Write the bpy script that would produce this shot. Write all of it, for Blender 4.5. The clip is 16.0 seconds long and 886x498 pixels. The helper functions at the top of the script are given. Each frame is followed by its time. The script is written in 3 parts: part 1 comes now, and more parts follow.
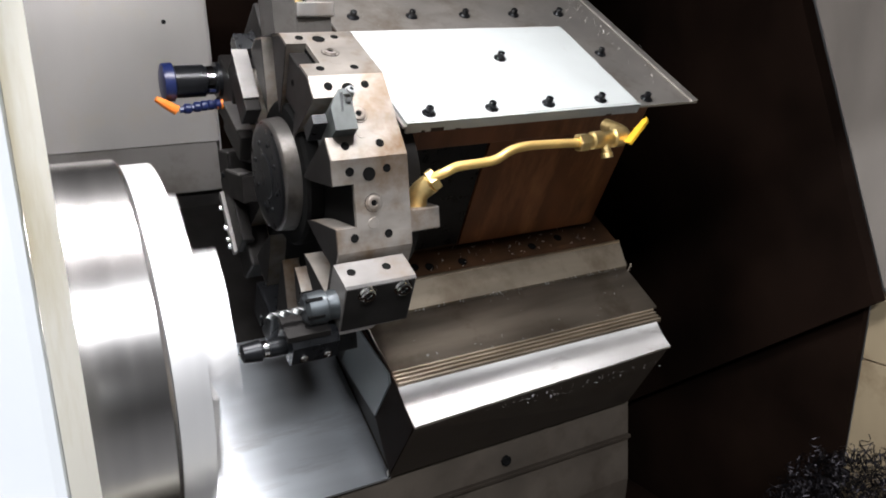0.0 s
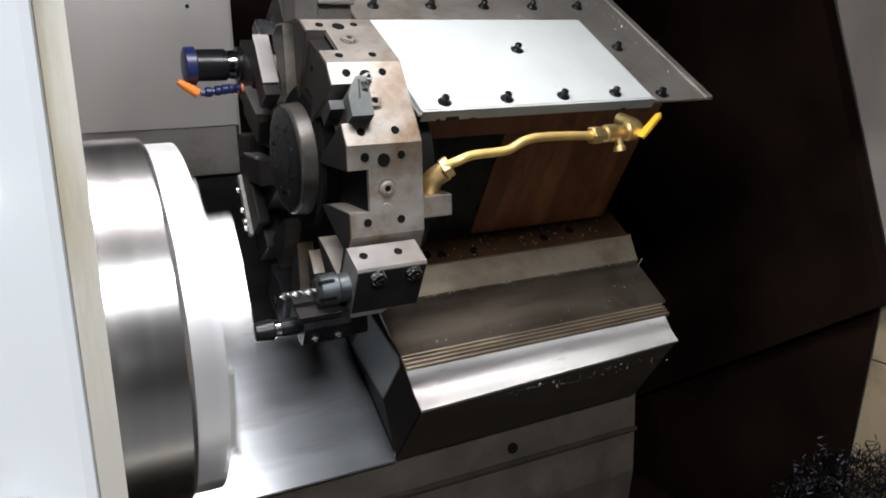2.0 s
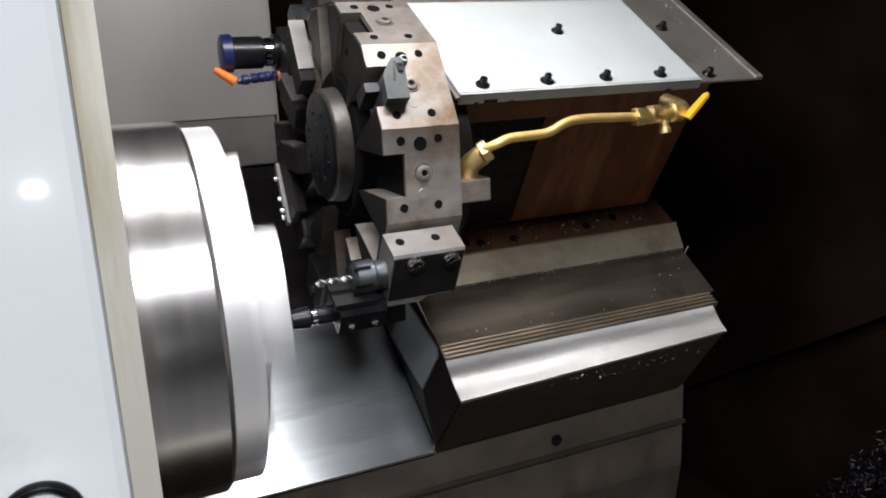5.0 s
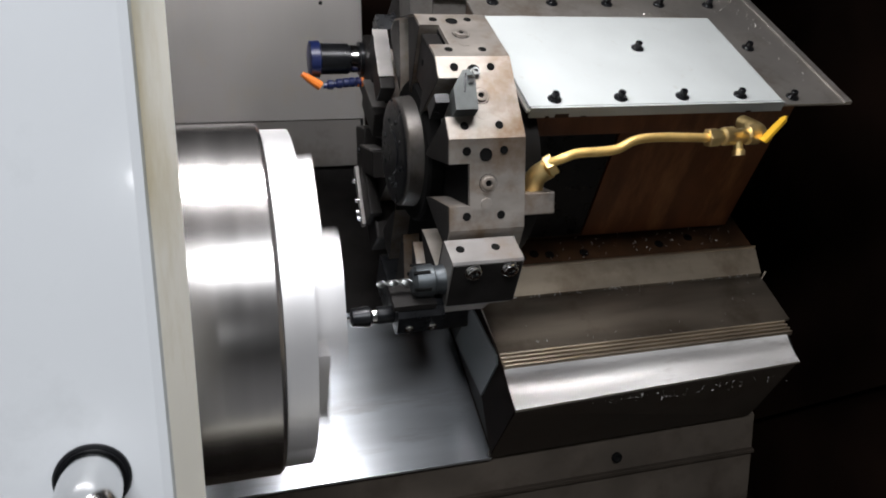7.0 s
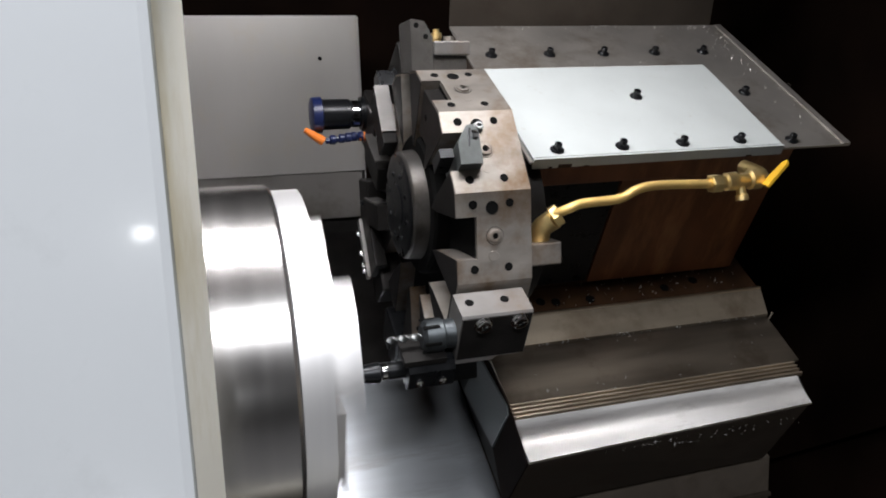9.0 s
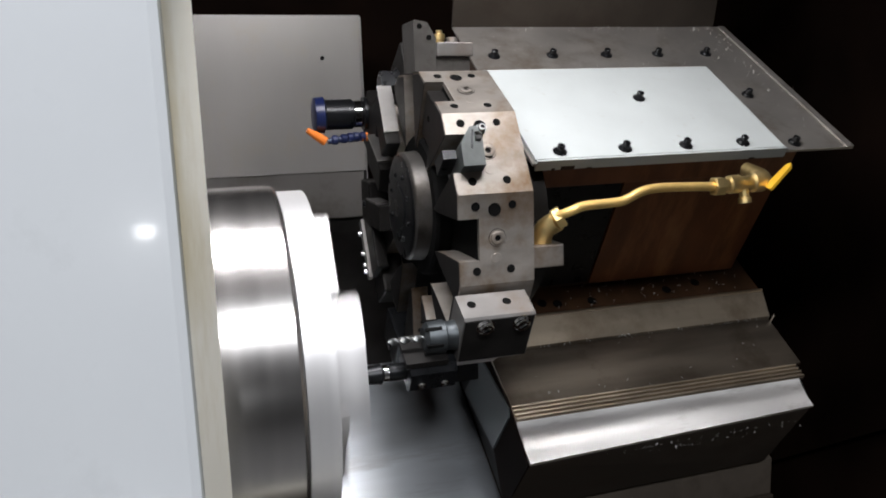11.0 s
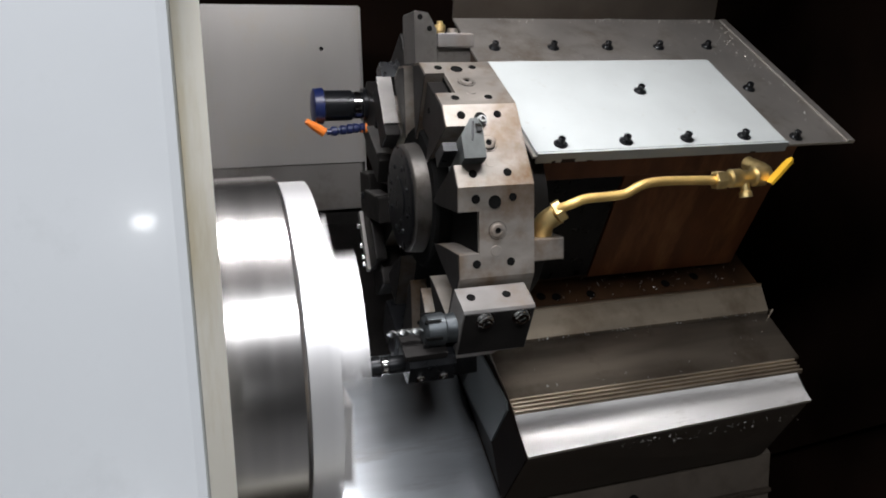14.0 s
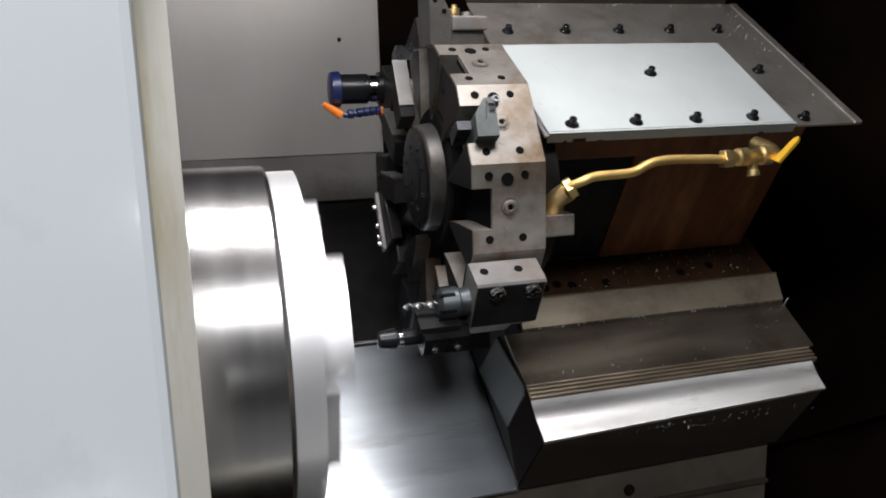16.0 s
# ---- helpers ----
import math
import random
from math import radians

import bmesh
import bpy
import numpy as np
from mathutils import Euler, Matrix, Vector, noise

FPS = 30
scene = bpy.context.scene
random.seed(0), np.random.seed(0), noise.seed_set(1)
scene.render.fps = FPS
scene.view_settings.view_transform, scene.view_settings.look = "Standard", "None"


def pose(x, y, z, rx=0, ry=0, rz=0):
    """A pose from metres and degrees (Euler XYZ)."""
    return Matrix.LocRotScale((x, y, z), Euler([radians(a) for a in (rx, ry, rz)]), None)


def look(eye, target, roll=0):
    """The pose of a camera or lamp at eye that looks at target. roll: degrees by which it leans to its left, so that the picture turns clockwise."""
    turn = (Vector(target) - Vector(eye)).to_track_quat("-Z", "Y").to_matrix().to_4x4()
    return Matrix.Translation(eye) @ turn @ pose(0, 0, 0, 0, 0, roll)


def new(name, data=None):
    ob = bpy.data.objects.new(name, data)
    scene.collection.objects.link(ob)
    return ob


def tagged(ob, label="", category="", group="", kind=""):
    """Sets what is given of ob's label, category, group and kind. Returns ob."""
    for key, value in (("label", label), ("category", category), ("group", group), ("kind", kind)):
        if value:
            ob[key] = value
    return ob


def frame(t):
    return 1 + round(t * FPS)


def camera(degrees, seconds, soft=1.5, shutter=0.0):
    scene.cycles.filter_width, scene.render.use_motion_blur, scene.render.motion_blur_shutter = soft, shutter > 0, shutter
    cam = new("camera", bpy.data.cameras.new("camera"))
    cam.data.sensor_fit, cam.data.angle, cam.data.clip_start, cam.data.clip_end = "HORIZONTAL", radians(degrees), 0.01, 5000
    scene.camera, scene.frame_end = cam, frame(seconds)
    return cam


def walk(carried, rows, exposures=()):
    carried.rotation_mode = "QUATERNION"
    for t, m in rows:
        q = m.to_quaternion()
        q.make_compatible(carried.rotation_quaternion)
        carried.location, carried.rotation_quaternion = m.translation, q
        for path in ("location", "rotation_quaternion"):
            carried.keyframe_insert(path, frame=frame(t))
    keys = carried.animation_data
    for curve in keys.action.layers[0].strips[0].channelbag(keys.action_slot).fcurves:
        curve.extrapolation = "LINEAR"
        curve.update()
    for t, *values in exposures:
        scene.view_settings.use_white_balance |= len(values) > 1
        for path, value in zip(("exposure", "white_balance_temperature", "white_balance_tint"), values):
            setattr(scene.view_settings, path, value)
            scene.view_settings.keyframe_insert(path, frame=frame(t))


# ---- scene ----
cam = camera(58.64, 16.0, soft=1.9, shutter=0.22)
ROWS = [
    (0, (0.0689, 0.0003, 1.5256), (0.5263, 0.8614, 1.3033), -2.92),
    (0.5, (0.0673, -0.0064, 1.5272), (0.5108, 0.8609, 1.3013), -2.24),
    (1, (0.0696, -0.011, 1.5255), (0.5097, 0.8566, 1.2943), -1.96),
    (1.5, (0.065, -0.015, 1.5252), (0.4982, 0.8567, 1.2957), -1.35),
    (2, (0.0626, -0.0173, 1.5229), (0.5016, 0.851, 1.2917), -1.48),
    (2.5, (0.0615, -0.0157, 1.5251), (0.5005, 0.8529, 1.2952), -1.01),
    (3, (0.0604, -0.0123, 1.5239), (0.4936, 0.8588, 1.2928), -1.20),
    (5.5, (0.0819, -0.0, 1.5067), (0.4547, 0.8972, 1.2699), -2.23),
    (6, (0.1052, -0.0172, 1.5122), (0.4266, 0.901, 1.2806), 0.11),
    (6.5, (0.1043, -0.0294, 1.5134), (0.3987, 0.8998, 1.2897), 0.05),
    (7, (0.0953, -0.032, 1.5138), (0.3777, 0.9004, 1.2881), -0.47),
    (7.5, (0.0932, -0.0297, 1.5151), (0.3803, 0.9024, 1.2942), -0.73),
    (8, (0.0892, -0.0306, 1.52), (0.3738, 0.9065, 1.3179), -1.42),
    (8.5, (0.0893, -0.0303, 1.5275), (0.3679, 0.9126, 1.3448), -2.20),
    (9, (0.082, -0.0263, 1.5275), (0.3711, 0.9151, 1.3538), -2.08),
    (11.5, (0.0774, -0.0227, 1.531), (0.3662, 0.9182, 1.3539), -1.71),
    (12, (0.0755, -0.0196, 1.5292), (0.3726, 0.9174, 1.3454), -1.61),
    (12.5, (0.0726, -0.0246, 1.5315), (0.3638, 0.9148, 1.3505), -1.54),
    (13, (0.0692, -0.021, 1.5313), (0.3615, 0.9176, 1.3484), -1.41),
    (13.5, (0.072, -0.021, 1.5312), (0.3619, 0.9184, 1.3479), -1.66),
    (14, (0.0736, -0.0191, 1.5301), (0.3648, 0.9196, 1.3452), -1.42),
    (14.5, (0.0727, -0.019, 1.5293), (0.3635, 0.9201, 1.3464), -1.49),
    (15, (0.0729, -0.0207, 1.5276), (0.3658, 0.9171, 1.3411), -1.26),
    (15.5, (0.0824, -0.0275, 1.5265), (0.3734, 0.9097, 1.334), -1.14),
    (16, (0.0972, -0.0332, 1.5272), (0.3718, 0.9086, 1.333), -1.53),
]
walk(cam, [(t, look(eye, at, roll)) for t, eye, at, roll in ROWS],
     [(0.0, 0.76), (0.5, 0.62), (1.5, 0.44), (3.0, 0.30), (5.5, 0.25), (6.5, 0.08), (8.0, -0.03), (16.0, -0.06)])

# ---- light ----
world = bpy.data.worlds.new("world")
scene.world = world
world.use_nodes = True
world.node_tree.nodes["Background"].inputs["Color"].default_value = (0.75, 0.86, 1.0, 1)
world.node_tree.nodes["Background"].inputs["Strength"].default_value = 0.0005


def area_lamp(name, eye, target, sx, sy, watts, color):
    data = bpy.data.lights.new(name, "AREA")
    data.shape, data.size, data.size_y, data.energy, data.color = "RECTANGLE", sx, sy, watts, color
    ob = new(name, data)
    ob.matrix_world = look(eye, target)
    return ob


# the machine's own lamp under the roof, near the spindle, and the workshop tube behind the operator
area_lamp("machine_lamp", (0.225, 0.655, 2.04), (0.27, 0.84, 1.2), 0.79, 0.13, 12.0, (1.0, 0.98, 0.995))
area_lamp("workshop_tube_light", (0.05, -1.15, 2.72), (0.10, 0.5, 1.3), 1.3, 0.20, 43.0, (0.97, 0.98, 1.02))
area_lamp("workshop_bulb", (-0.08, -1.6, 1.21), (0.05, 0.4, 1.45), 0.055, 0.035, 0.38, (0.95, 0.97, 1.0))

# ---- materials ----


def material(name, base, rough, metal=0.0, vary=0.15, scale=30.0, stretch=(1, 1, 1), bump=0.05, fine=400.0,
             dirt=None, dirt_amount=0.0, dirt_scale=9.0, coat=0.0, rough_vary=0.12, spec=0.5, dirt_stretch=(1, 1, 1), brushed=0.0, grain=(1, 0, 0)):
    """A worn surface: colour varied at two scales, stains, uneven gloss and fine relief."""
    m = bpy.data.materials.new(name)
    m.use_nodes = True
    nt = m.node_tree
    n, l = nt.nodes, nt.links
    b = n["Principled BSDF"]
    b.inputs["Metallic"].default_value = metal
    b.inputs["Coat Weight"].default_value = coat
    b.inputs["Coat Roughness"].default_value = 0.06
    b.inputs["Specular IOR Level"].default_value = spec
    if brushed:  # gloss drawn out along the grain
        along = n.new("ShaderNodeCombineXYZ")
        for axis, value in zip("XYZ", grain):
            along.inputs[axis].default_value = value
        l.new(along.outputs["Vector"], b.inputs["Tangent"])
        b.inputs["Anisotropic"].default_value = brushed
    tc = n.new("ShaderNodeTexCoord")
    mp = n.new("ShaderNodeMapping")
    mp.inputs["Scale"].default_value = stretch
    l.new(tc.outputs["Object"], mp.inputs["Vector"])
    big = n.new("ShaderNodeTexNoise")
    big.inputs["Scale"].default_value, big.inputs["Detail"].default_value = scale, 6
    small = n.new("ShaderNodeTexNoise")
    small.inputs["Scale"].default_value, small.inputs["Detail"].default_value = fine, 3
    l.new(mp.outputs["Vector"], big.inputs["Vector"])
    l.new(mp.outputs["Vector"], small.inputs["Vector"])
    ramp = n.new("ShaderNodeValToRGB")
    ramp.color_ramp.elements[0].position, ramp.color_ramp.elements[1].position = 0.3, 0.7
    lo, hi = 1 - vary, 1 + vary
    ramp.color_ramp.elements[0].color = (*[min(1, c * lo) for c in base], 1)
    ramp.color_ramp.elements[1].color = (*[min(1, c * hi) for c in base], 1)
    l.new(big.outputs["Fac"], ramp.inputs["Fac"])
    colour = ramp.outputs["Color"]
    if dirt:
        spots = n.new("ShaderNodeTexNoise")
        spots.inputs["Scale"].default_value, spots.inputs["Detail"].default_value = dirt_scale, 9
        spots.inputs["Roughness"].default_value = 0.65
        lay = n.new("ShaderNodeMapping")
        lay.inputs["Scale"].default_value = dirt_stretch
        l.new(tc.outputs["Object"], lay.inputs["Vector"])
        l.new(lay.outputs["Vector"], spots.inputs["Vector"])
        cut = n.new("ShaderNodeValToRGB")
        cut.color_ramp.elements[0].position = 0.62 - 0.3 * dirt_amount
        cut.color_ramp.elements[1].position = 0.80 - 0.2 * dirt_amount
        l.new(spots.outputs["Fac"], cut.inputs["Fac"])
        mix = n.new("ShaderNodeMix")
        mix.data_type = "RGBA"
        l.new(cut.outputs["Color"], mix.inputs["Factor"])
        l.new(colour, mix.inputs["A"])
        mix.inputs["B"].default_value = (*dirt, 1)
        colour = mix.outputs["Result"]
    l.new(colour, b.inputs["Base Color"])
    rr = n.new("ShaderNodeMapRange")
    rr.inputs["To Min"].default_value, rr.inputs["To Max"].default_value = max(0.03, rough - rough_vary), min(1, rough + rough_vary)
    l.new(big.outputs["Fac"], rr.inputs["Value"])
    l.new(rr.outputs["Result"], b.inputs["Roughness"])
    bp = n.new("ShaderNodeBump")
    bp.inputs["Strength"].default_value, bp.inputs["Distance"].default_value = bump, 0.001
    l.new(small.outputs["Fac"], bp.inputs["Height"])
    l.new(bp.outputs["Normal"], b.inputs["Normal"])
    return m


CHUCK = material("turned_steel", (0.52, 0.505, 0.495), 0.25, 1.0, 0.10, 5, (9, 0.02, 0.02), 0.02, 90, rough_vary=0.05)
JAW = material("machined_aluminium", (0.90, 0.895, 0.90), 0.38, 0.72, 0.05, 6, (6, 0.3, 0.3), 0.03, 200)
GROUND = material("ground_steel", (0.325, 0.298, 0.270), 0.56, 0.85, 0.18, 26, (1, 1, 3), 0.07, 500, dirt=(0.19, 0.125, 0.074), dirt_amount=0.52, dirt_scale=15)
# dark steel; also colours faces that only lie in shade
DARKSTEEL = material("dark_and_shaded_steel", (0.014, 0.013, 0.0125), 0.50, 0.2, 0.3, 30, (1, 1, 1), 0.12, 260, spec=0.15)
BLACK = material("black_oxide_steel", (0.013, 0.014, 0.016), 0.30, 0.5, 0.2, 60, (1, 1, 1), 0.08, 500)
# near-black that paints the shade of bores, sockets, slots and gaps
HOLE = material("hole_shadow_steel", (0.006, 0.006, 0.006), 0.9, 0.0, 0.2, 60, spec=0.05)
WAY = material("oily_way_cover_steel", (0.235, 0.20, 0.16), 0.38, 0.95, 0.28, 9, (0.5, 3, 3), 0.08, 220, dirt=(0.13, 0.095, 0.065), dirt_amount=0.42, dirt_scale=9)
RISER = material("worn_riser_cover_steel", (0.26, 0.22, 0.168), 0.50, 0.9, 0.25, 9, (0.5, 3, 3), 0.08, 220, dirt=(0.15, 0.11, 0.075), dirt_amount=0.45, dirt_scale=9)
STRIP = material("polished_nose_strip", (0.84, 0.83, 0.82), 0.345, 1.0, 0.10, 9, (0.5, 3, 3), 0.04, 220, dirt=(0.42, 0.40, 0.38), dirt_amount=0.20, dirt_scale=16, dirt_stretch=(0.5, 2, 2), brushed=0.9, rough_vary=0.06)
BEDFRONT = material("oily_bed_front_paint", (0.078, 0.065, 0.053), 0.50, 0.2, 0.3, 8, (1, 1, 1), 0.06, 150, dirt=(0.042, 0.031, 0.023), dirt_amount=0.42)
SLATE = material("slate_grey_paint", (0.058, 0.068, 0.070), 0.55, 0.1, 0.15, 12)
RIDGE = material("worn_wiper_edge", (0.60, 0.52, 0.41), 0.36, 1.0, 0.3, 40, (0.2, 1, 1))
BED = material("scuffed_bed_cover_steel", (0.81, 0.86, 0.91), 0.30, 0.93, 0.08, 7, (0.4, 3, 3), 0.04, 200, dirt=(0.52, 0.53, 0.54), dirt_amount=0.20, dirt_scale=7, dirt_stretch=(0.35, 2.2, 2.2), brushed=0.8, rough_vary=0.05, grain=(0, 0.84, 0.54))
SHEET = material("stained_sheet_steel", (0.47, 0.445, 0.415), 0.42, 0.78, 0.16, 11, (1, 1, 1), 0.07, 260, dirt=(0.28, 0.235, 0.19), dirt_amount=0.38, dirt_scale=10)
WHITE = material("white_painted_plate", (0.54, 0.575, 0.575), 0.45, 0.0, 0.04, 16, (1, 1, 1), 0.03, 300, dirt=(0.42, 0.41, 0.37), dirt_amount=0.0, dirt_scale=40)
BROWN = material("oil_stained_casting", (0.140, 0.050, 0.018), 0.38, 0.1, 0.35, 9, (2.2, 1, 1), 0.15, 120, dirt=(0.34, 0.145, 0.055), dirt_amount=0.26, dirt_scale=7, dirt_stretch=(2.4, 0.55, 0.55))
DOOR = material("door_gloss_paint", (0.71, 0.74, 0.765), 0.20, 0.0, 0.03, 5, (1, 1, 1), 0.03, 60, dirt=(0.58, 0.605, 0.62), dirt_amount=0.14, dirt_scale=5, coat=0.35, rough_vary=0.05)
CREAM = material("cream_edge_paint", (0.84, 0.82, 0.73), 0.35, 0.0, 0.06, 10, (1, 1, 0.3), 0.04, 150, dirt=(0.56, 0.49, 0.30), dirt_amount=0.40, dirt_scale=9, dirt_stretch=(1, 1, 0.35))
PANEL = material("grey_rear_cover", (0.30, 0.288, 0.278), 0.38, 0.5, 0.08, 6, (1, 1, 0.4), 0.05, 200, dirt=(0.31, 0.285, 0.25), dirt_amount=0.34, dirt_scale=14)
DARKWALL = material("dark_oily_enclosure_and_shade", (0.0085, 0.0047, 0.0033), 0.8, 0.0, 0.5, 5, (1, 1, 1), 0.08, 90, spec=0.04)
APRON = material("oil_streaked_and_shaded_paint", (0.046, 0.037, 0.029), 0.50, 0.3, 0.3, 8, (1, 1, 1), 0.06, 150, dirt=(0.030, 0.021, 0.015), dirt_amount=0.45)
BRASS = material("brass_tube", (0.90, 0.61, 0.22), 0.50, 0.8, 0.14, 40, (1, 1, 1), 0.08, 300)
BRASSF = material("cast_brass_fitting", (0.84, 0.64, 0.30), 0.42, 1.0, 0.16, 60, (1, 1, 1), 0.10, 300)
YELLOW = material("yellow_lever_coating", (0.66, 0.38, 0.025), 0.40, 0.0, 0.08, 50)
BLUE = material("blue_cap_plastic", (0.008, 0.015, 0.068), 0.35, 0.0, 0.15, 60)
ORANGE = material("orange_nozzle_plastic", (0.85, 0.22, 0.03), 0.40, 0.0, 0.1, 60)
CHROME = material("chromed_steel", (0.78, 0.78, 0.78), 0.14, 1.0, 0.05, 40)
CARBIDE = material("grey_tool_steel", (0.21, 0.22, 0.22), 0.40, 0.9, 0.2, 60, (1, 1, 1), 0.08, 400)
TOOLSTEEL = material("dull_tool_shank", (0.085, 0.093, 0.092), 0.60, 0.5, 0.25, 50, (1, 1, 1), 0.10, 300)
NUT = material("dark_grey_nut_steel", (0.075, 0.084, 0.09), 0.42, 0.8, 0.2, 60, (1, 1, 1), 0.08, 400)
CHIP = material("bright_metal_chips", (0.85, 0.84, 0.82), 0.45, 0.8, 0.1, 60)
SWARF = material("dark_metal_swarf", (0.024, 0.022, 0.026), 0.42, 0.9, 0.5, 60)
# darker copy of the brown casting; its tone holds the light's falloff
DIMBROWN = material("dimmed_brown_casting", (0.050, 0.024, 0.011), 0.44, 0.1, 0.5, 9, (3, 1, 1), 0.15, 120, dirt=(0.07, 0.034, 0.014), dirt_amount=0.35, dirt_scale=9)
STAINED = material("stained_pale_column_paint", (0.36, 0.29, 0.19), 0.5, 0.0, 0.15, 8, (1, 1, 0.4), 0.05, 150, dirt=(0.16, 0.11, 0.06), dirt_amount=0.35, dirt_scale=8)
DIMGREY = material("grimy_grey_door_edge", (0.22, 0.20, 0.18), 0.5, 0.0, 0.2, 8, (1, 1, 0.3), 0.05, 150)
WEAR = material("clean_ground_plate", (0.22, 0.212, 0.205), 0.52, 0.8, 0.12, 26, (1, 1, 3), 0.05, 400, dirt=(0.18, 0.14, 0.11), dirt_amount=0.25)
HUBSTEEL = material("worn_hub_steel", (0.125, 0.118, 0.112), 0.44, 0.8, 0.22, 22, (1, 1, 1), 0.08, 300, dirt=(0.05, 0.042, 0.034), dirt_amount=0.35, dirt_scale=20)
# shaded copy of the rear cover's grey
SHADEPANEL = material("shaded_lower_cover", (0.15, 0.142, 0.134), 0.42, 0.5, 0.2, 6, (1, 1, 0.4), 0.05, 200, dirt=(0.10, 0.088, 0.075), dirt_amount=0.4, dirt_scale=10)
CONCRETE = material("workshop_grey", (0.30, 0.30, 0.30), 0.7, 0.0, 0.1, 2)

# ---- building helpers ----


def thing(name, base, label, category, group="", kind=""):
    ob = new(name)
    ob.empty_display_size = 0.05
    ob.location = base
    return tagged(ob, label, category, group, kind)


def part(name, bm, mat, parent, label="", smooth=False):
    """Links a bmesh, given in place, as one mesh object under a thing or a part."""
    root, off = parent, Vector((0, 0, 0))
    while root is not None:
        off += root.location
        root = root.parent
    bmesh.ops.translate(bm, verts=bm.verts, vec=-off)
    bmesh.ops.recalc_face_normals(bm, faces=bm.faces)
    me = bpy.data.meshes.new(name)
    bm.to_mesh(me)
    bm.free()
    me.materials.append(mat)
    if smooth:
        me.shade_smooth()
        me.set_sharp_from_angle(angle=radians(35))
    ob = new(name, me)
    ob.parent = parent
    if label:
        ob["label"] = label
    return ob


def bevel(bm, w, seg=2):
    if w:
        bmesh.ops.bevel(bm, geom=[e for e in bm.edges if len(e.link_faces) == 2 and e.calc_face_angle(0) > 0.4], offset=w,
                        segments=seg, affect="EDGES", profile=0.6)
    return bm


def box(x0, x1, y0, y1, z0, z1, w=0.0, m=None):
    bm = bmesh.new()
    bmesh.ops.create_cube(bm, size=1, matrix=Matrix.LocRotScale(((x0 + x1) / 2, (y0 + y1) / 2, (z0 + z1) / 2), None, (x1 - x0, y1 - y0, z1 - z0)))
    bevel(bm, w)
    if m is not None:
        bmesh.ops.transform(bm, matrix=m, verts=bm.verts)
    return bm


def prism(outline, x0, x1, w=0.0, m=None):
    """An outline of (y, z) carried along x from x0 to x1."""
    bm = bmesh.new()
    a = [bm.verts.new((x0, y, z)) for y, z in outline]
    b = [bm.verts.new((x1, y, z)) for y, z in outline]
    bm.faces.new(a)
    bm.faces.new(b)
    for i in range(len(a)):
        bm.faces.new((a[i], a[i - 1], b[i - 1], b[i]))
    bevel(bm, w)
    if m is not None:
        bmesh.ops.transform(bm, matrix=m, verts=bm.verts)
    return bm


def turned(profile, at, axis=(1, 0, 0), seg=48):
    """A body of revolution: (distance along the axis, radius) round an axis from at."""
    bm = bmesh.new()
    q = Vector(axis).to_track_quat("X", "Z").to_matrix()
    rings = []
    for d, r in profile:
        ring = []
        for i in range(seg):
            a = 2 * math.pi * i / seg
            ring.append(bm.verts.new(Vector(at) + q @ Vector((d, r * math.cos(a), r * math.sin(a)))))
        rings.append(ring)
    for p, s in zip(rings, rings[1:]):
        for i in range(seg):
            bm.faces.new((p[i - 1], p[i], s[i], s[i - 1]))
    bm.faces.new(rings[0])
    bm.faces.new(rings[-1])
    return bm


def tube(points, r, seg=14):
    """A bent round tube through points."""
    bm = bmesh.new()
    pts = [Vector(p) for p in points]
    up = Vector((0, 1, 0.2))
    rings = []
    for i, p in enumerate(pts):
        d = (pts[min(i + 1, len(pts) - 1)] - pts[max(i - 1, 0)]).normalized()
        s = d.cross(up).normalized()
        u = s.cross(d)
        rings.append([bm.verts.new(p + r * (math.cos(2 * math.pi * k / seg) * s + math.sin(2 * math.pi * k / seg) * u)) for k in range(seg)])
    for a, b in zip(rings, rings[1:]):
        for k in range(seg):
            bm.faces.new((a[k - 1], a[k], b[k], b[k - 1]))
    bm.faces.new(rings[0])
    bm.faces.new(rings[-1])
    return bm


def smoothed(points, n=6):
    """Points on a soft curve through the given ones."""
    pts = [Vector(p) for p in points]
    out = []
    for i in range(len(pts) - 1):
        p0, p1, p2, p3 = pts[max(i - 1, 0)], pts[i], pts[i + 1], pts[min(i + 2, len(pts) - 1)]
        for k in range(n):
            t = k / n
            out.append(0.5 * ((2 * p1) + (p2 - p0) * t + (2 * p0 - 5 * p1 + 4 * p2 - p3) * t * t + (3 * p1 - p0 - 3 * p2 + p3) * t ** 3))
    return out + [pts[-1]]


def joined(*bms):
    out = bmesh.new()
    for b in bms:
        me = bpy.data.meshes.new("tmp")
        b.to_mesh(me)
        b.free()
        out.from_mesh(me)
        bpy.data.meshes.remove(me)
    return out


def cap_screw(name, parent, at, axis, r=0.0065, h=0.006, mat=BLACK):
    """A socket head screw standing on a face, with its hexagon recess."""
    s = part(name, turned([(0, r * 1.25), (0.0008, r * 1.25), (0.0008, r), (h * 0.85, r), (h, r * 0.88), (h, r * 0.5), (h * 0.45, r * 0.48)], at, axis, 20), mat, parent, smooth=True)
    if r > 0.0075:
        # black hexagon for the shade inside the recess
        part("socket", turned([(h * 0.46, r * 0.46), (h * 0.5, r * 0.46), (h * 0.5, r * 0.1)], at, axis, 6), HOLE, s)
    return s


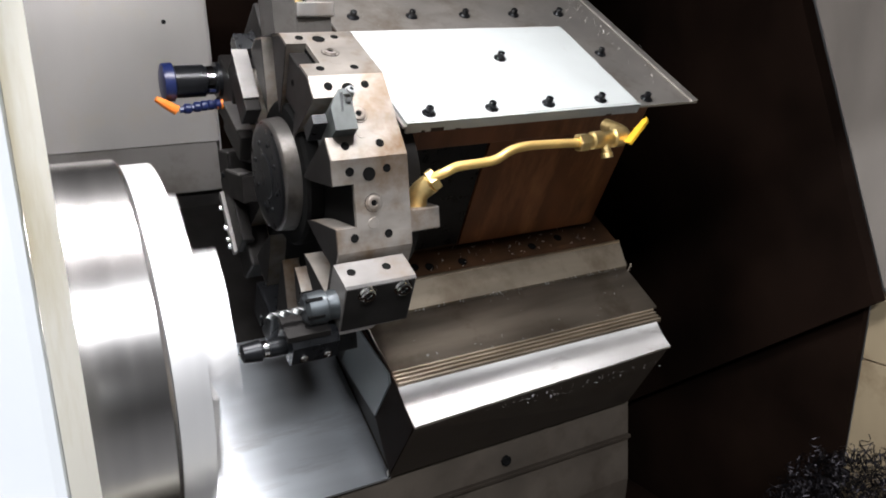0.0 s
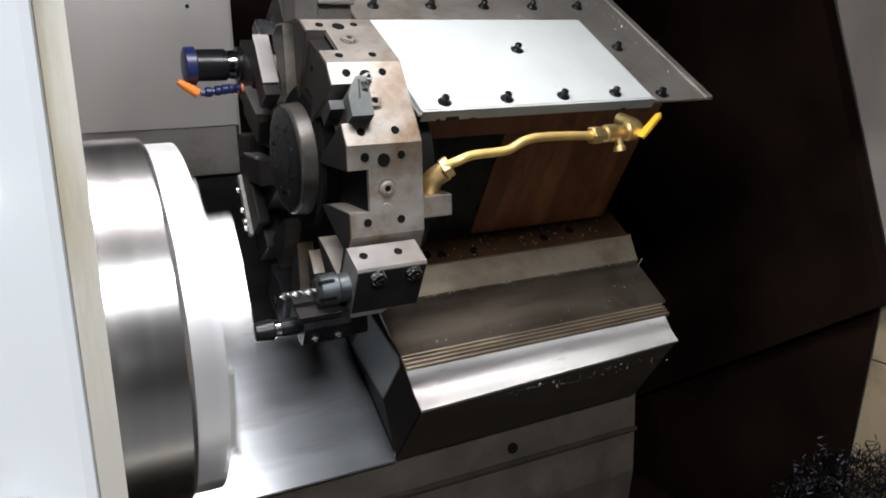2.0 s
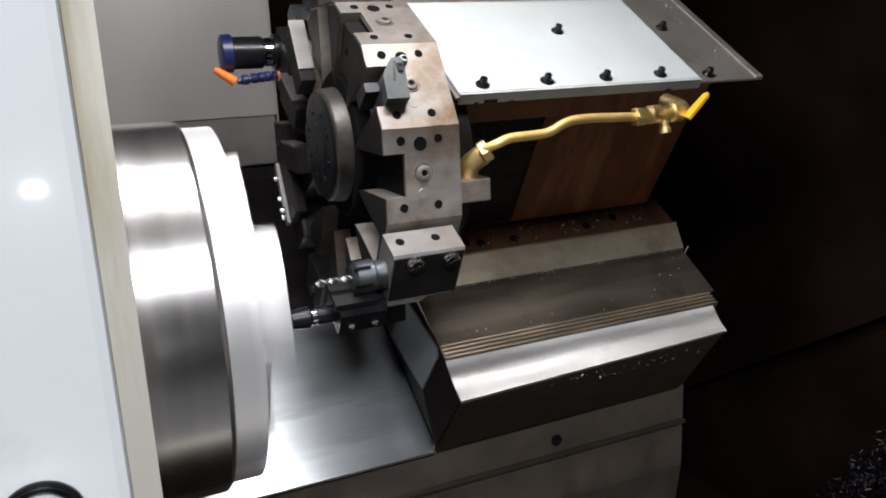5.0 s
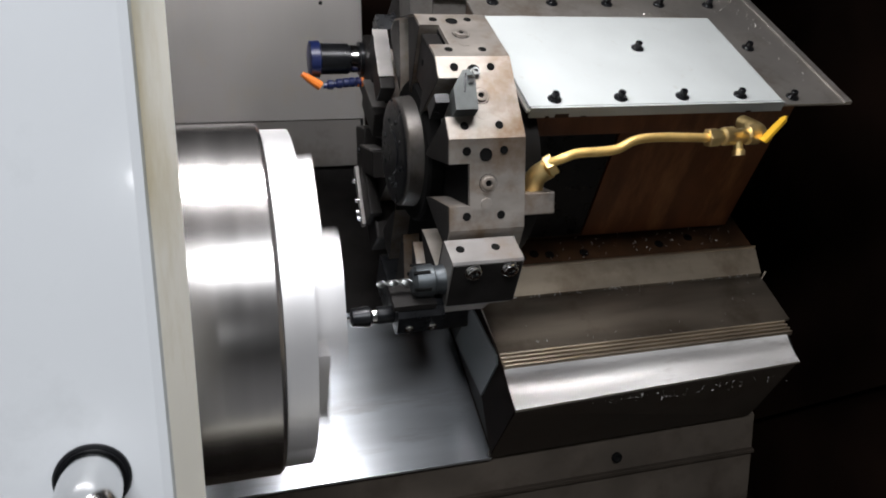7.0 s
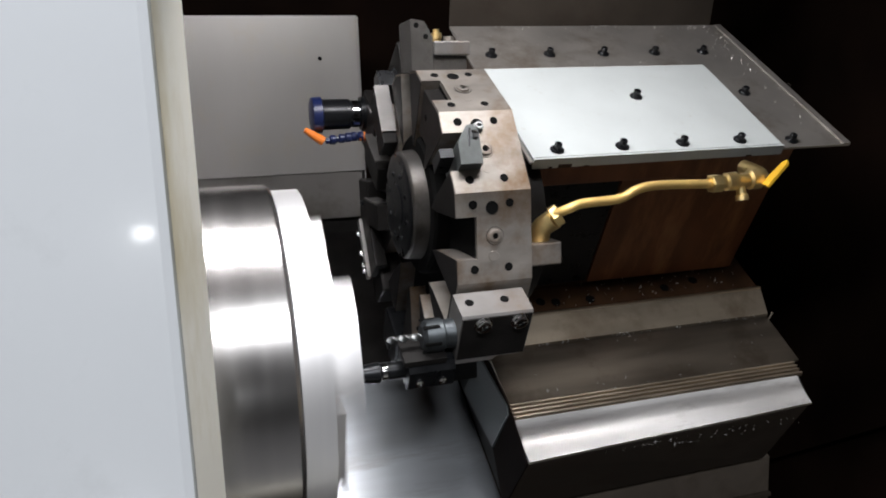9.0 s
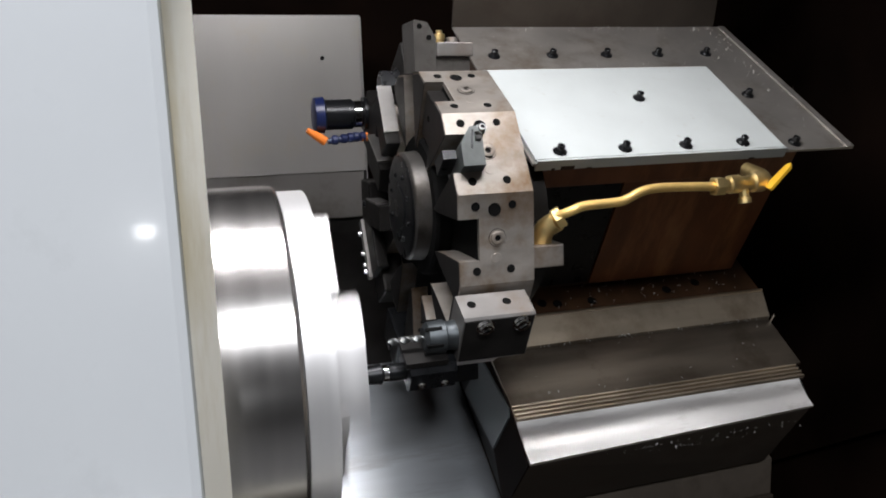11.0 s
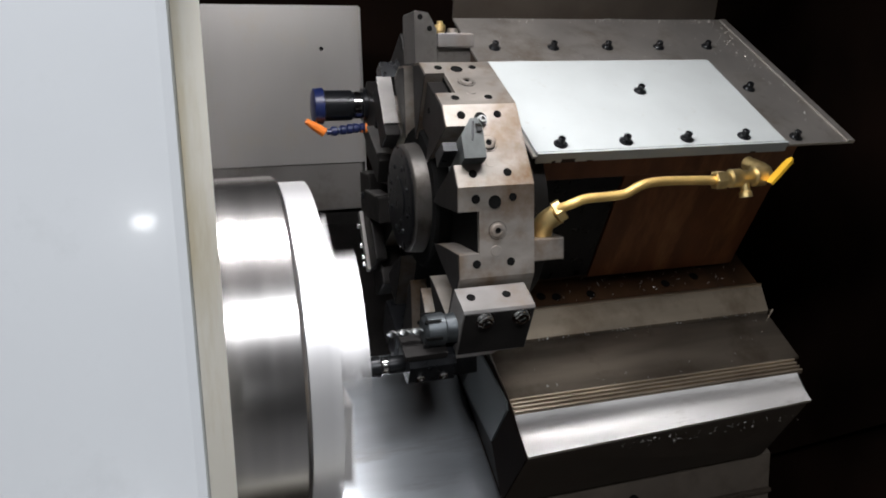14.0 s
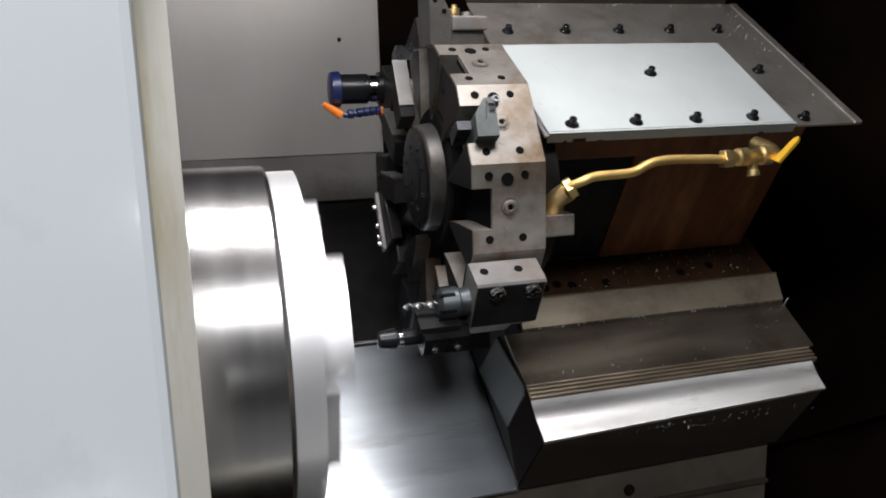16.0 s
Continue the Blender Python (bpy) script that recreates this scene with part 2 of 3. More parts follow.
def flange_screw(parent, at, axis):
    """A black flanged socket screw on its washer."""
    s = part("plate_screw", turned([(0, 0.0092), (0.0014, 0.0092), (0.0016, 0.0078), (0.0034, 0.0066), (0.0036, 0.0050), (0.0098, 0.0050), (0.0104, 0.0044), (0.0104, 0.0024), (0.006, 0.0022)], at, axis, 20), BLACK, parent, smooth=True)
    return s


def hole(parent, at, axis, r=0.005):
    """A tapped hole: a black disc just proud of the face paints its shade."""
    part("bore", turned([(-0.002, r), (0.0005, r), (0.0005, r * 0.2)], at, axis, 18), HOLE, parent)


# ---- slant of the bed: a runs up the slope, b out of it ----
AY, AZ = 0.8397, 0.5431
OY, OZ = 0.893, 1.469


def sl(a, b):
    return (OY + a * AY - b * AZ, OZ + a * AZ + b * AY)


SLANT = Matrix(((1, 0, 0, 0), (0, AY, -AZ, OY), (0, AZ, AY, OZ), (0, 0, 0, 1)))  # (x, a, b) to the world
NORMAL = (0, -AZ, AY)

movers_x, movers_slide = [], []  # what travels with the carriage, and what also climbs on the cross slide

# ---- setting ----


def structure(name, bm, mat, label, smooth=False):
    ob = part(name, bm, mat, None, smooth=smooth)
    return tagged(ob, label, "", "", "structure")


structure("floor", box(-3.2, 4.2, -3.2, 3.2, -0.1, 0.0), CONCRETE, "grey concrete workshop floor")
structure("wall_south", box(-3.2, 4.2, -3.3, -3.2, 0, 3.2), CONCRETE, "plain grey workshop wall behind the operator")
structure("wall_west", box(-3.3, -3.2, -3.2, 3.2, 0, 3.2), CONCRETE, "plain grey workshop wall")
structure("wall_east", box(4.2, 4.3, -3.2, 3.2, 0, 3.2), CONCRETE, "plain grey workshop wall")
structure("wall_north", box(-3.2, 4.2, 3.2, 3.3, 0, 3.2), CONCRETE, "plain grey workshop wall behind the lathe")
structure("ceiling", box(-3.2, 4.2, -3.2, 3.2, 3.2, 3.3), CONCRETE, "plain grey workshop ceiling")

# the lathe's sheet metal enclosure
enclosure = thing("machine_enclosure", (0.6, 1.2, 0.0), "dark oily sheet metal enclosure of a slant-bed lathe", "machine housing")
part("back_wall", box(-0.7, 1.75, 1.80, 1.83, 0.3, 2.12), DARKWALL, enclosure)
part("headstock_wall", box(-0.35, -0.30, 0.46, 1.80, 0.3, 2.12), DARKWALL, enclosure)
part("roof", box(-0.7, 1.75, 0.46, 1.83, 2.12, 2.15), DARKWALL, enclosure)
# unseen header, added to keep the tube light off the inner parts
part("light_stop_header", box(-0.7, 1.75, 0.40, 0.44, 1.675, 2.15), DARKWALL, enclosure)
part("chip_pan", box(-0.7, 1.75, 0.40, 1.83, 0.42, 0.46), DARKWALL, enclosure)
part("front_sill", box(-0.7, 1.75, 0.40, 0.44, 0.3, 0.80, 0.004), CREAM, enclosure)
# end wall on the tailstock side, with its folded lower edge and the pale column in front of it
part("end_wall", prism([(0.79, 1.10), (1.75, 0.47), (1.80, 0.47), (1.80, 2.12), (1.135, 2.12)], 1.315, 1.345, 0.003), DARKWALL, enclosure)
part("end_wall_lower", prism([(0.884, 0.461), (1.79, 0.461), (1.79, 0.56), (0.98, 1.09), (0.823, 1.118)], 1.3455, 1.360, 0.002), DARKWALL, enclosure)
part("end_column", prism([(0.60, 0.46), (0.884, 0.46), (0.834, 0.974), (0.60, 0.974)], 1.3605, 1.40, 0.004), STAINED, enclosure, "stained pale cream painted lower column")
part("end_column_cap", prism([(0.60, 0.978), (0.833, 0.978), (0.823, 1.10), (0.60, 1.10)], 1.3605, 1.404, 0.004), STAINED, enclosure, "stained pale cream painted column plate")
part("end_door_edge", prism([(0.55, 1.12), (0.795, 1.12), (1.13, 2.12), (0.55, 2.12)], 1.347, 1.40, 0.004), DIMGREY, enclosure, "grimy grey door edge")

# bed apron under the way covers
ey, ez = sl(-0.194, -0.517)
apron = thing("bed_apron", (0.5, ey, 0.46), "oil-streaked grey machine bed front below the way covers", "machine bed")
part("apron_face", prism([(ey + 0.012, ez - 0.006), (ey + 0.35, ez + 0.20), (1.6, 1.0), (1.6, 0.46), (ey + 0.06, 0.46), (ey + 0.012, ez - 0.16)], -0.28, 0.975, 0.002), BEDFRONT, apron)
part("apron_rib", box(-0.28, 0.975, ey + 0.004, ey + 0.03, ez - 0.075, ez - 0.068, 0.001), APRON, apron)
part("apron_plug", turned([(0, 0.009), (0.004, 0.009), (0.005, 0.006), (0.003, 0.004)], (0.71, ey + 0.012, ez - 0.045), (0, -1, 0), 20), HOLE, apron)

# ---- sliding door ----
door = thing("sliding_door", (-0.25, 0.40, 0.6), "half-open gloss pale blue-grey sliding door with cream edge", "door")
part("door_panel", box(-0.75, 0.0678, 0.380, 0.420, 0.6, 2.08, 0.006), DOOR, door)
part("edge_strip", prism([(0, 0.002), (0.0140, 0.036), (0.0140, 0.046), (0.0, 0.046)], 0, 1.48, 0.0012,
     Matrix(((0, 1, 0, 0.0680), (0, 0, 1, 0.380), (1, 0, 0, 0.6), (0, 0, 0, 1)))), CREAM, door, "stained cream painted edge strip")
grip = part("handle", turned([(0, 0.0160), (0.034, 0.0160), (0.045, 0.0150), (0.053, 0.0110), (0.056, 0.004)], (0.0280, 0.3800, 1.306), (0, -1, 0), 36), CHROME, door, "polished metal pull knob", True)
part("rosette", turned([(0, 0.0192), (0.002, 0.0192), (0.003, 0.0184), (0.003, 0.0172), (0.002, 0.0165)], (0.0280, 0.3798, 1.306), (0, -1, 0), 40), BLACK, grip, "dark rubber ring", True)

# ---- chuck, its jaws and the work in it ----
XK, YK, ZK, RK = 0.149, 0.780, 1.280, 0.180
chuck = thing("lathe_chuck", (XK, YK, ZK), "large bright turned steel three-jaw chuck, spinning", "lathe chuck")
part("chuck_body", turned([(-0.128, 0.10), (-0.128, RK - 0.004), (-0.124, RK), (-0.004, RK), (0.0, RK - 0.004), (0.0, 0.045), (-0.03, 0.04)], (XK, YK, ZK), (1, 0, 0), 128), CHUCK, chuck, smooth=True)
part("spindle_flange", turned([(-0.30, 0.11), (-0.30, 0.125), (-0.128, 0.125), (-0.128, 0.10)], (XK, YK, ZK), (1, 0, 0), 64), DARKSTEEL, chuck, smooth=True)


def arc(r, a0, a1, n):
    return [(YK - r * math.cos(radians(a0 + (a1 - a0) * i / n)), ZK + r * math.sin(radians(a0 + (a1 - a0) * i / n))) for i in range(n + 1)]


JB, JN = 0.028, 0.058  # how far the jaw bases and their raised blocks stand out of the chuck


def rounded_bar(r0, r1, half, mid, corner=0.014):
    """The outline of a radial block, its outer corners rounded, turned to the angle mid."""
    pts = [(r0, -half), (r1 - corner, -half)]
    pts += [(r1 - corner + corner * math.sin(radians(g)), -half + corner - corner * math.cos(radians(g))) for g in (30, 60, 90)]
    pts += [(r1 - corner + corner * math.cos(radians(g)), half - corner + corner * math.sin(radians(g))) for g in (0, 30, 60, 90)]
    pts.append((r0, half))
    c, q = math.cos(radians(mid)), math.sin(radians(mid))
    return [(YK - u * c + w * q, ZK + u * q + w * c) for u, w in pts]


for k in range(3):
    mid = 120 * k
    jaw = part("jaw", prism(arc(RK * 0.962, mid - 58.6, mid + 58.6, 44) + arc(0.034, mid + 56.5, mid - 56.5, 8), XK + 0.001, XK + JB, 0.003), JAW, chuck, "bright machined aluminium soft jaw", True)
    part("jaw_block", prism(rounded_bar(0.048, 0.146, 0.050, mid), XK + JB + 0.0003, XK + JN, 0.005), JAW, jaw, "raised gripping block with rounded corners", True)
    for r in (0.076, 0.118):
        y, z = YK - r * math.cos(radians(mid)), ZK + r * math.sin(radians(mid))
        cap_screw("jaw_screw", jaw, (XK + JN, y, z), (1, 0, 0), 0.006, 0.004)
work = thing("workpiece", (XK, YK, ZK), "small turned metal workpiece clamped in the jaws", "workpiece")
part("blank", turned([(0.0, 0.029), (0.058, 0.029), (0.060, 0.027), (0.060, 0.004), (0.05, 0.003)], (XK + 0.001, YK, ZK), (1, 0, 0), 40), JAW, work, smooth=True)

# ---- covers that travel with the carriage ----
# bed cover below the chuck
bed = thing("bed_way_cover", (0.1, *sl(0.1, -0.517)), "scuffed bright steel telescopic way cover on the bed", "way cover")
part("cover_sheet", box(-0.29, 0.4755, -0.196, 0.115, -0.520, -0.517, 0.0008, SLANT), BED, bed)
# upper bed cover in a dark colour, in place of its dark reflection
part("inner_section", box(-0.29, 0.60, 0.110, 0.52, -0.526, -0.5215, 0.0008, SLANT), DARKSTEEL, bed, "inner cover section coloured as a dark reflection")
part("front_fold", box(-0.29, 0.4755, -0.198, -0.194, -0.5235, -0.5165, 0.0008, SLANT), BED, bed)
movers_x.append(bed)

# upright cover at the back
PZ = 1.412  # where the upper sheet of the rear cover ends
rear = thing("rear_way_cover", (0.1, 1.56, 1.28), "grey sheet metal rear way cover with oil speckles", "way cover")
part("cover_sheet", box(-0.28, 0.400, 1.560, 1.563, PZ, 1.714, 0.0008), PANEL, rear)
# two darker steps that paint the cover's shade towards its foot
part("lower_section", box(-0.28, 0.396, 1.5632, 1.567, 1.318, PZ + 0.012, 0.0008), SHADEPANEL, rear, "lower cover section coloured as in shade")
part("foot_section", box(-0.28, 0.392, 1.573, 1.577, 1.16, 1.330, 0.0008), DARKSTEEL, rear, "foot of the cover coloured as deep shade")
part("side_fold", box(0.4005, 0.403, 1.560, 1.60, 1.318, 1.714), PANEL, rear)
part("top_fold", box(-0.28, 0.400, 1.5635, 1.60, 1.7142, 1.717), PANEL, rear)
part("rivet", turned([(0, 0.004), (0.0015, 0.003)], (0.3235, 1.5600, 1.635), (0, -1, 0), 12), HOLE, rear)
movers_x.append(rear)

# saddle with its sloped covers and wiper grooves
saddle = thing("lathe_saddle", (0.7, *sl(-0.1, -0.517)), "oily steel saddle with sloped covers and wiper grooves", "lathe saddle")
X0, X1 = 0.470, 0.972


def tapered(bm, a0, a1, amount):
    """Draws the front of a cover in along the slope towards the tailstock: nothing at a0, the whole amount at a1."""
    for v in bm.verts:
        a = (v.co.y - OY) * AY + (v.co.z - OZ) * AZ
        f = amount * min(1.0, max(0.0, (a - a0) / (a1 - a0))) * (v.co.x - X0) / (X1 - X0)
        v.co.y += f * AY
        v.co.z += f * AZ
    return bm


part("saddle_block", prism([sl(-0.186, -0.512), sl(-0.190, -0.366), sl(-0.150, -0.352), sl(0.20, -0.350), sl(0.20, -0.512)], X0 + 0.006, X1 - 0.01), DARKSTEEL, saddle)
part("nose_cover", tapered(prism([sl(-0.2215, -0.3560), sl(-0.2200, -0.3530), sl(-0.207, -0.3522), sl(-0.196, -0.3515), sl(-0.188, -0.3505), sl(-0.180, -0.3490), sl(-0.172, -0.3472), sl(-0.165, -0.3452), sl(-0.158, -0.3430), sl(-0.158, -0.348), sl(-0.176, -0.3545), sl(-0.2135, -0.358)], X0, X1 - 0.022), -0.158, -0.2215, 0.0175), STRIP, saddle, "bright worn front strip of the saddle cover", True)
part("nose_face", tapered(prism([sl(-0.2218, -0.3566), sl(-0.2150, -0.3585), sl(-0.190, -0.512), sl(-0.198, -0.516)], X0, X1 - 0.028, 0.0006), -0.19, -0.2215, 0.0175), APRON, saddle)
# near-black wall colour paints the shade on the saddle's end
part("end_backing", prism([sl(-0.022, -0.360), sl(-0.134, -0.3415), sl(-0.158, -0.3445), sl(-0.2205, -0.3565), sl(-0.2020, -0.4990), sl(-0.129, -0.4560), sl(0.008, -0.4830)], X0 - 0.0025, X0 - 0.0003, 0.0003), DARKWALL, saddle, "side of the saddle casting coloured as shade")
part("end_plate", prism([sl(-0.022, -0.366), sl(-0.134, -0.341), sl(-0.143, -0.3515), sl(-0.129, -0.4485), sl(0.0045, -0.4785)], X0 - 0.0055, X0 - 0.0028, 0.0006), SLATE, saddle)
for k in range(4):
    a = -0.1565 + 0.0069 * k
    part("wiper_ridge", prism([sl(a, -0.344), sl(a + 0.0008, -0.3400), sl(a + 0.0034, -0.3395), sl(a + 0.0044, -0.344)], X0 + 0.001, X1 - 0.012), RIDGE, saddle)
part("wiper_bed", prism([sl(-0.1575, -0.348), sl(-0.1575, -0.3435), sl(-0.1305, -0.3435), sl(-0.1305, -0.348)], X0, X1 - 0.012), WAY, saddle)
part("top_cover", prism([sl(-0.130, -0.346), sl(-0.130, -0.3415), sl(-0.0372, -0.3400), sl(-0.0372, -0.346)], X0, X1, 0.0006), WAY, saddle)
part("riser_cover", prism([sl(-0.034, -0.344), sl(-0.0325, -0.3370), sl(0.0065, -0.3150), sl(0.010, -0.318), sl(0.010, -0.344)], X0 + 0.03, X1 + 0.003, 0.0008), RISER, saddle)
part("edge_trim", prism([sl(0.0055, -0.3160), sl(0.0070, -0.3125), sl(0.0095, -0.3125), sl(0.0100, -0.3155)], X0 + 0.03, X1 + 0.003), RIDGE, saddle)
part("ledge", prism([sl(0.011, -0.320), sl(0.011, -0.314), sl(0.16, -0.312), sl(0.16, -0.320)], X0 + 0.03, X1 - 0.002, 0.0006), DIMBROWN, saddle, "brown oil-stained ledge")
random.seed(4)
for x in (0.535, 0.552, 0.575, 0.60, 0.66, 0.80, 0.86):
    hole(saddle, (x, *sl(0.030 + random.uniform(-0.006, 0.012), -0.3132)), NORMAL, 0.0075)
part("stop_pin", turned([(0, 0.0016), (0.021, 0.0016)], (0.968, *sl(-0.045, -0.340)), NORMAL, 10), CHROME, saddle)
movers_x.append(saddle)


def chip_field(name, label, seed, count, xs, places, size, parent_list, mat=CHIP):
    """Loose curled chips lying on a surface: places(u) gives the y and z at u from 0 to 1."""
    rng = random.Random(seed)
    bm = bmesh.new()
    for _ in range(count):
        y, z = places(rng.random())
        at = Vector((xs(rng), y, z))
        r, w = size * rng.uniform(0.35, 1.1), size * rng.uniform(0.2, 0.5)
        q = Euler((rng.uniform(0, 6), rng.uniform(0, 6), rng.uniform(0, 6))).to_matrix()
        turn, prev = rng.uniform(1.2, 4.5), None
        for k in range(6):
            a = turn * k / 5
            p = [bm.verts.new(at + q @ Vector((r * math.cos(a), r * math.sin(a), w * s + 0.12 * r * a))) for s in (0, 1)]
            if prev:
                bm.faces.new((prev[0], prev[1], p[1], p[0]))
            prev = p
    ob = part(name, bm, mat, None)
    tagged(ob, label, "chips", "", "stuff")
    parent_list.append(ob)
    return ob


chip_field("nose_chips", "tiny bright metal chips stuck on the saddle front", 1, 120, lambda r: min(0.94, max(0.49, r.gauss(0.66, 0.12))),
           lambda u: sl(-0.2155 + 0.005 * u * u, -0.366 - 0.03 * u * u), 0.0021, movers_x)
chip_field("ledge_chips", "scattered bright metal chips on the saddle covers", 2, 60, lambda r: r.uniform(0.60, 0.94),
           lambda u: sl(0.014 + 0.06 * u, -0.3115), 0.0028, movers_x)
chip_field("cover_chips", "few tiny metal chips on the saddle top cover", 3, 22, lambda r: r.uniform(0.52, 0.95),
           lambda u: sl(-0.155 + 0.12 * u, -0.3385), 0.0023, movers_x)

# ---- cross slide with its cover plate, coolant tube and valve ----
slide = thing("cross_slide", (0.7, *sl(0.1, -0.30)), "brown oil-stained cross slide under a sheet steel cover", "cross slide")
# slide body in the dimmed brown, shade included in the colour
part("slide_body", box(0.487, 0.935, 0.058, 0.36, -0.309, -0.006, 0.002, SLANT), DIMBROWN, slide)
part("side_recess", box(0.500, 0.660, 0.0545, 0.0575, -0.300, -0.070, 0.001, SLANT), BLACK, slide, "black recessed side cover")
part("side_plate", prism([(0.052, -0.075), (0.0575, -0.075), (0.0575, -0.300), (0.052, -0.300)], 0.662, 0.934, 0.001, SLANT), BROWN, slide)
part("top_rail", box(0.480, 0.900, 0.012, 0.0575, -0.064, -0.006, 0.002, SLANT), BROWN, slide)
part("cover_sheet", prism([(-0.016, -0.0045), (0.345, -0.0045), (0.345, -0.0015), (-0.016, -0.0015)], 0.470, 0.964, 0.0006, SLANT), SHEET, slide, "stained sheet steel cover")
# dark apron colour here paints the shadow on the upright sheet
part("back_sheet", prism([(0.3455, -0.004), (0.3485, -0.004), (0.42, 0.20), (0.417, 0.20)], 0.470, 0.945, 0.0006, SLANT), APRON, slide, "back sheet of the cover coloured as in shadow")
part("side_lip", box(0.9525, 0.9646, -0.0158, 0.344, -0.0030, 0.0008, 0.0008, SLANT), SHEET, slide, "folded side edge of the cover")
part("cover_lip", box(0.475, 0.850, -0.0165, -0.0135, -0.012, 0.003, 0.0005, SLANT), WHITE, slide)
part("white_plate", box(0.474, 0.8475, -0.0130, 0.205, -0.0012, 0.0035, 0.0008, SLANT), WHITE, slide, "white painted cover plate")
for x in (0.512, 0.605, 0.696, 0.786):
    flange_screw(slide, (x, *sl(0.0, 0.0038)), NORMAL)
flange_screw(slide, (0.874, *sl(0.0, -0.0012)), NORMAL)
for x in (0.508, 0.603, 0.695, 0.786, 0.875):
    flange_screw(slide, (x, *sl(0.252, -0.0012)), NORMAL)
flange_screw(slide, (0.684, *sl(0.118, 0.0038)), NORMAL)
flange_screw(slide, (0.876, *sl(0.126, -0.0012)), NORMAL)
part("port_block", box(0.4415, 0.482, 0.818, 0.875, 1.341, 1.368, 0.002), GROUND, slide, "bare steel port block")
movers_slide.append(slide)

TY = 0.800
pipe = thing("coolant_pipe", (0.6, TY, 1.42), "bent brass coolant pipe with ball valve and yellow lever", "coolant pipe")
part("pipe_tube", tube(smoothed([(0.466, 0.818, 1.399), (0.482, TY, 1.409), (0.500, TY, 1.414), (0.530, TY, 1.415), (0.552, TY, 1.417), (0.574, TY, 1.426), (0.598, TY, 1.429), (0.640, TY, 1.428), (0.676, TY, 1.426)]), 0.0057), BRASS, pipe, smooth=True)
part("elbow", tube(smoothed([(0.461, 0.838, 1.364), (0.461, 0.835, 1.376), (0.463, 0.829, 1.386), (0.473, 0.818, 1.396)]), 0.0125), BRASSF, pipe, smooth=True)
part("elbow_nut", turned([(0, 0.012), (0.001, 0.0138), (0.010, 0.0138), (0.011, 0.012)], (0.470, 0.818, 1.397), (0.8, -0.3, 0.5), 6), BRASSF, pipe)
part("union_nut", turned([(0, 0.010), (0.001, 0.0118), (0.014, 0.0118), (0.015, 0.010)], (0.674, TY, 1.426), (1, 0, 0.02), 6), BRASSF, pipe)
valve = part("valve_body", joined(turned([(0, 0.008), (0.006, 0.008), (0.008, 0.0115), (0.022, 0.0115), (0.026, 0.009), (0.040, 0.009), (0.042, 0.0125), (0.056, 0.0125), (0.058, 0.008)], (0.689, TY, 1.427), (1, 0, 0.02), 16),
     turned([(0, 0.006), (0.016, 0.006), (0.018, 0.008), (0.024, 0.008)], (0.718, TY, 1.427), (0, -0.2, -1), 10)), BRASSF, pipe, smooth=True)
part("lever", prism([(-0.007, 0), (0.007, 0), (0.0062, 0.018), (0.0052, 0.036), (0, 0.041), (-0.0052, 0.036), (-0.0062, 0.018)], -0.0018, 0.0018, 0.0008,
     Matrix.Translation((0.742, TY - 0.016, 1.421)) @ Euler((radians(10), radians(42), 0)).to_matrix().to_4x4()), YELLOW, valve, "yellow coated lever")
part("inlet", tube(smoothed([(0.742, TY, 1.428), (0.752, TY + 0.004, 1.430), (0.757, TY + 0.018, 1.434), (0.757, TY + 0.045, 1.440)]), 0.0095), BRASSF, valve, smooth=True)
movers_slide.append(pipe)

chip_field("sheet_chips", "fine bright chips along the slide cover edge", 5, 60, lambda r: r.gauss(0.925, 0.02),
           lambda u: sl(0.02 + 0.31 * u ** 0.5, 0.0004), 0.0024, movers_slide)
chip_field("fold_chips", "bright chips caught along the back fold of the cover", 8, 60, lambda r: 0.93 - 0.40 * r.random() ** 2,
           lambda u: sl(0.340 - 0.012 * u * u, 0.0006), 0.0024, movers_slide)
chip_field("plate_chips", "few tiny metal specks on the slide cover", 6, 40, lambda r: r.uniform(0.49, 0.90),
           lambda u: sl(0.21 + 0.12 * u, 0.0002), 0.0013, movers_slide)
chip_field("seam_chips", "bright specks caught in the saddle cover seam", 7, 50, lambda r: r.uniform(0.50, 0.95),
           lambda u: sl(-0.036 + 0.003 * u, -0.3375), 0.0022, movers_x)
for x, w, depth in ((0.497, 0.005, 0.003), (0.510, 0.019, 0.0055), (0.546, 0.008, 0.002), (0.792, 0.009, 0.0028)):
    part("paint_chip", prism([(-0.0168, -0.0122), (-0.0166, -0.0122), (-0.0166, depth - 0.0122), (-0.0168, depth - 0.0127)], x, x + w, 0, SLANT), DIMBROWN, slide, "bare spot in the paint")

# ---- tool turret ----
YT, ZT, RT, LT = 1.009, 1.3815, 0.196, 0.0525
XF, XB, XS = 0.349, 0.441, 0.3735
HY, HZ = 0.997, 1.403  # the hub cover


def station(deg):
    """From a station's own space (x, along the rim, out of the rim) to the world."""
    c, s = math.cos(radians(deg)), math.sin(radians(deg))
    return Matrix(((1, 0, 0, 0), (0, s, -c, YT), (0, c, s, ZT), (0, 0, 0, 1)))


def rim(deg, w, r):
    v = station(deg) @ Vector((0, w, r))
    return v.y, v.z


turret = thing("tool_turret", (0.4, YT, ZT), "twelve-station ground steel tool turret with oil stains", "tool turret")
outline = [rim(30 * k + 15, 0, RT / math.cos(radians(15))) for k in range(12)]
part("disc", prism(outline, XS, XB, 0.0004), GROUND, turret)
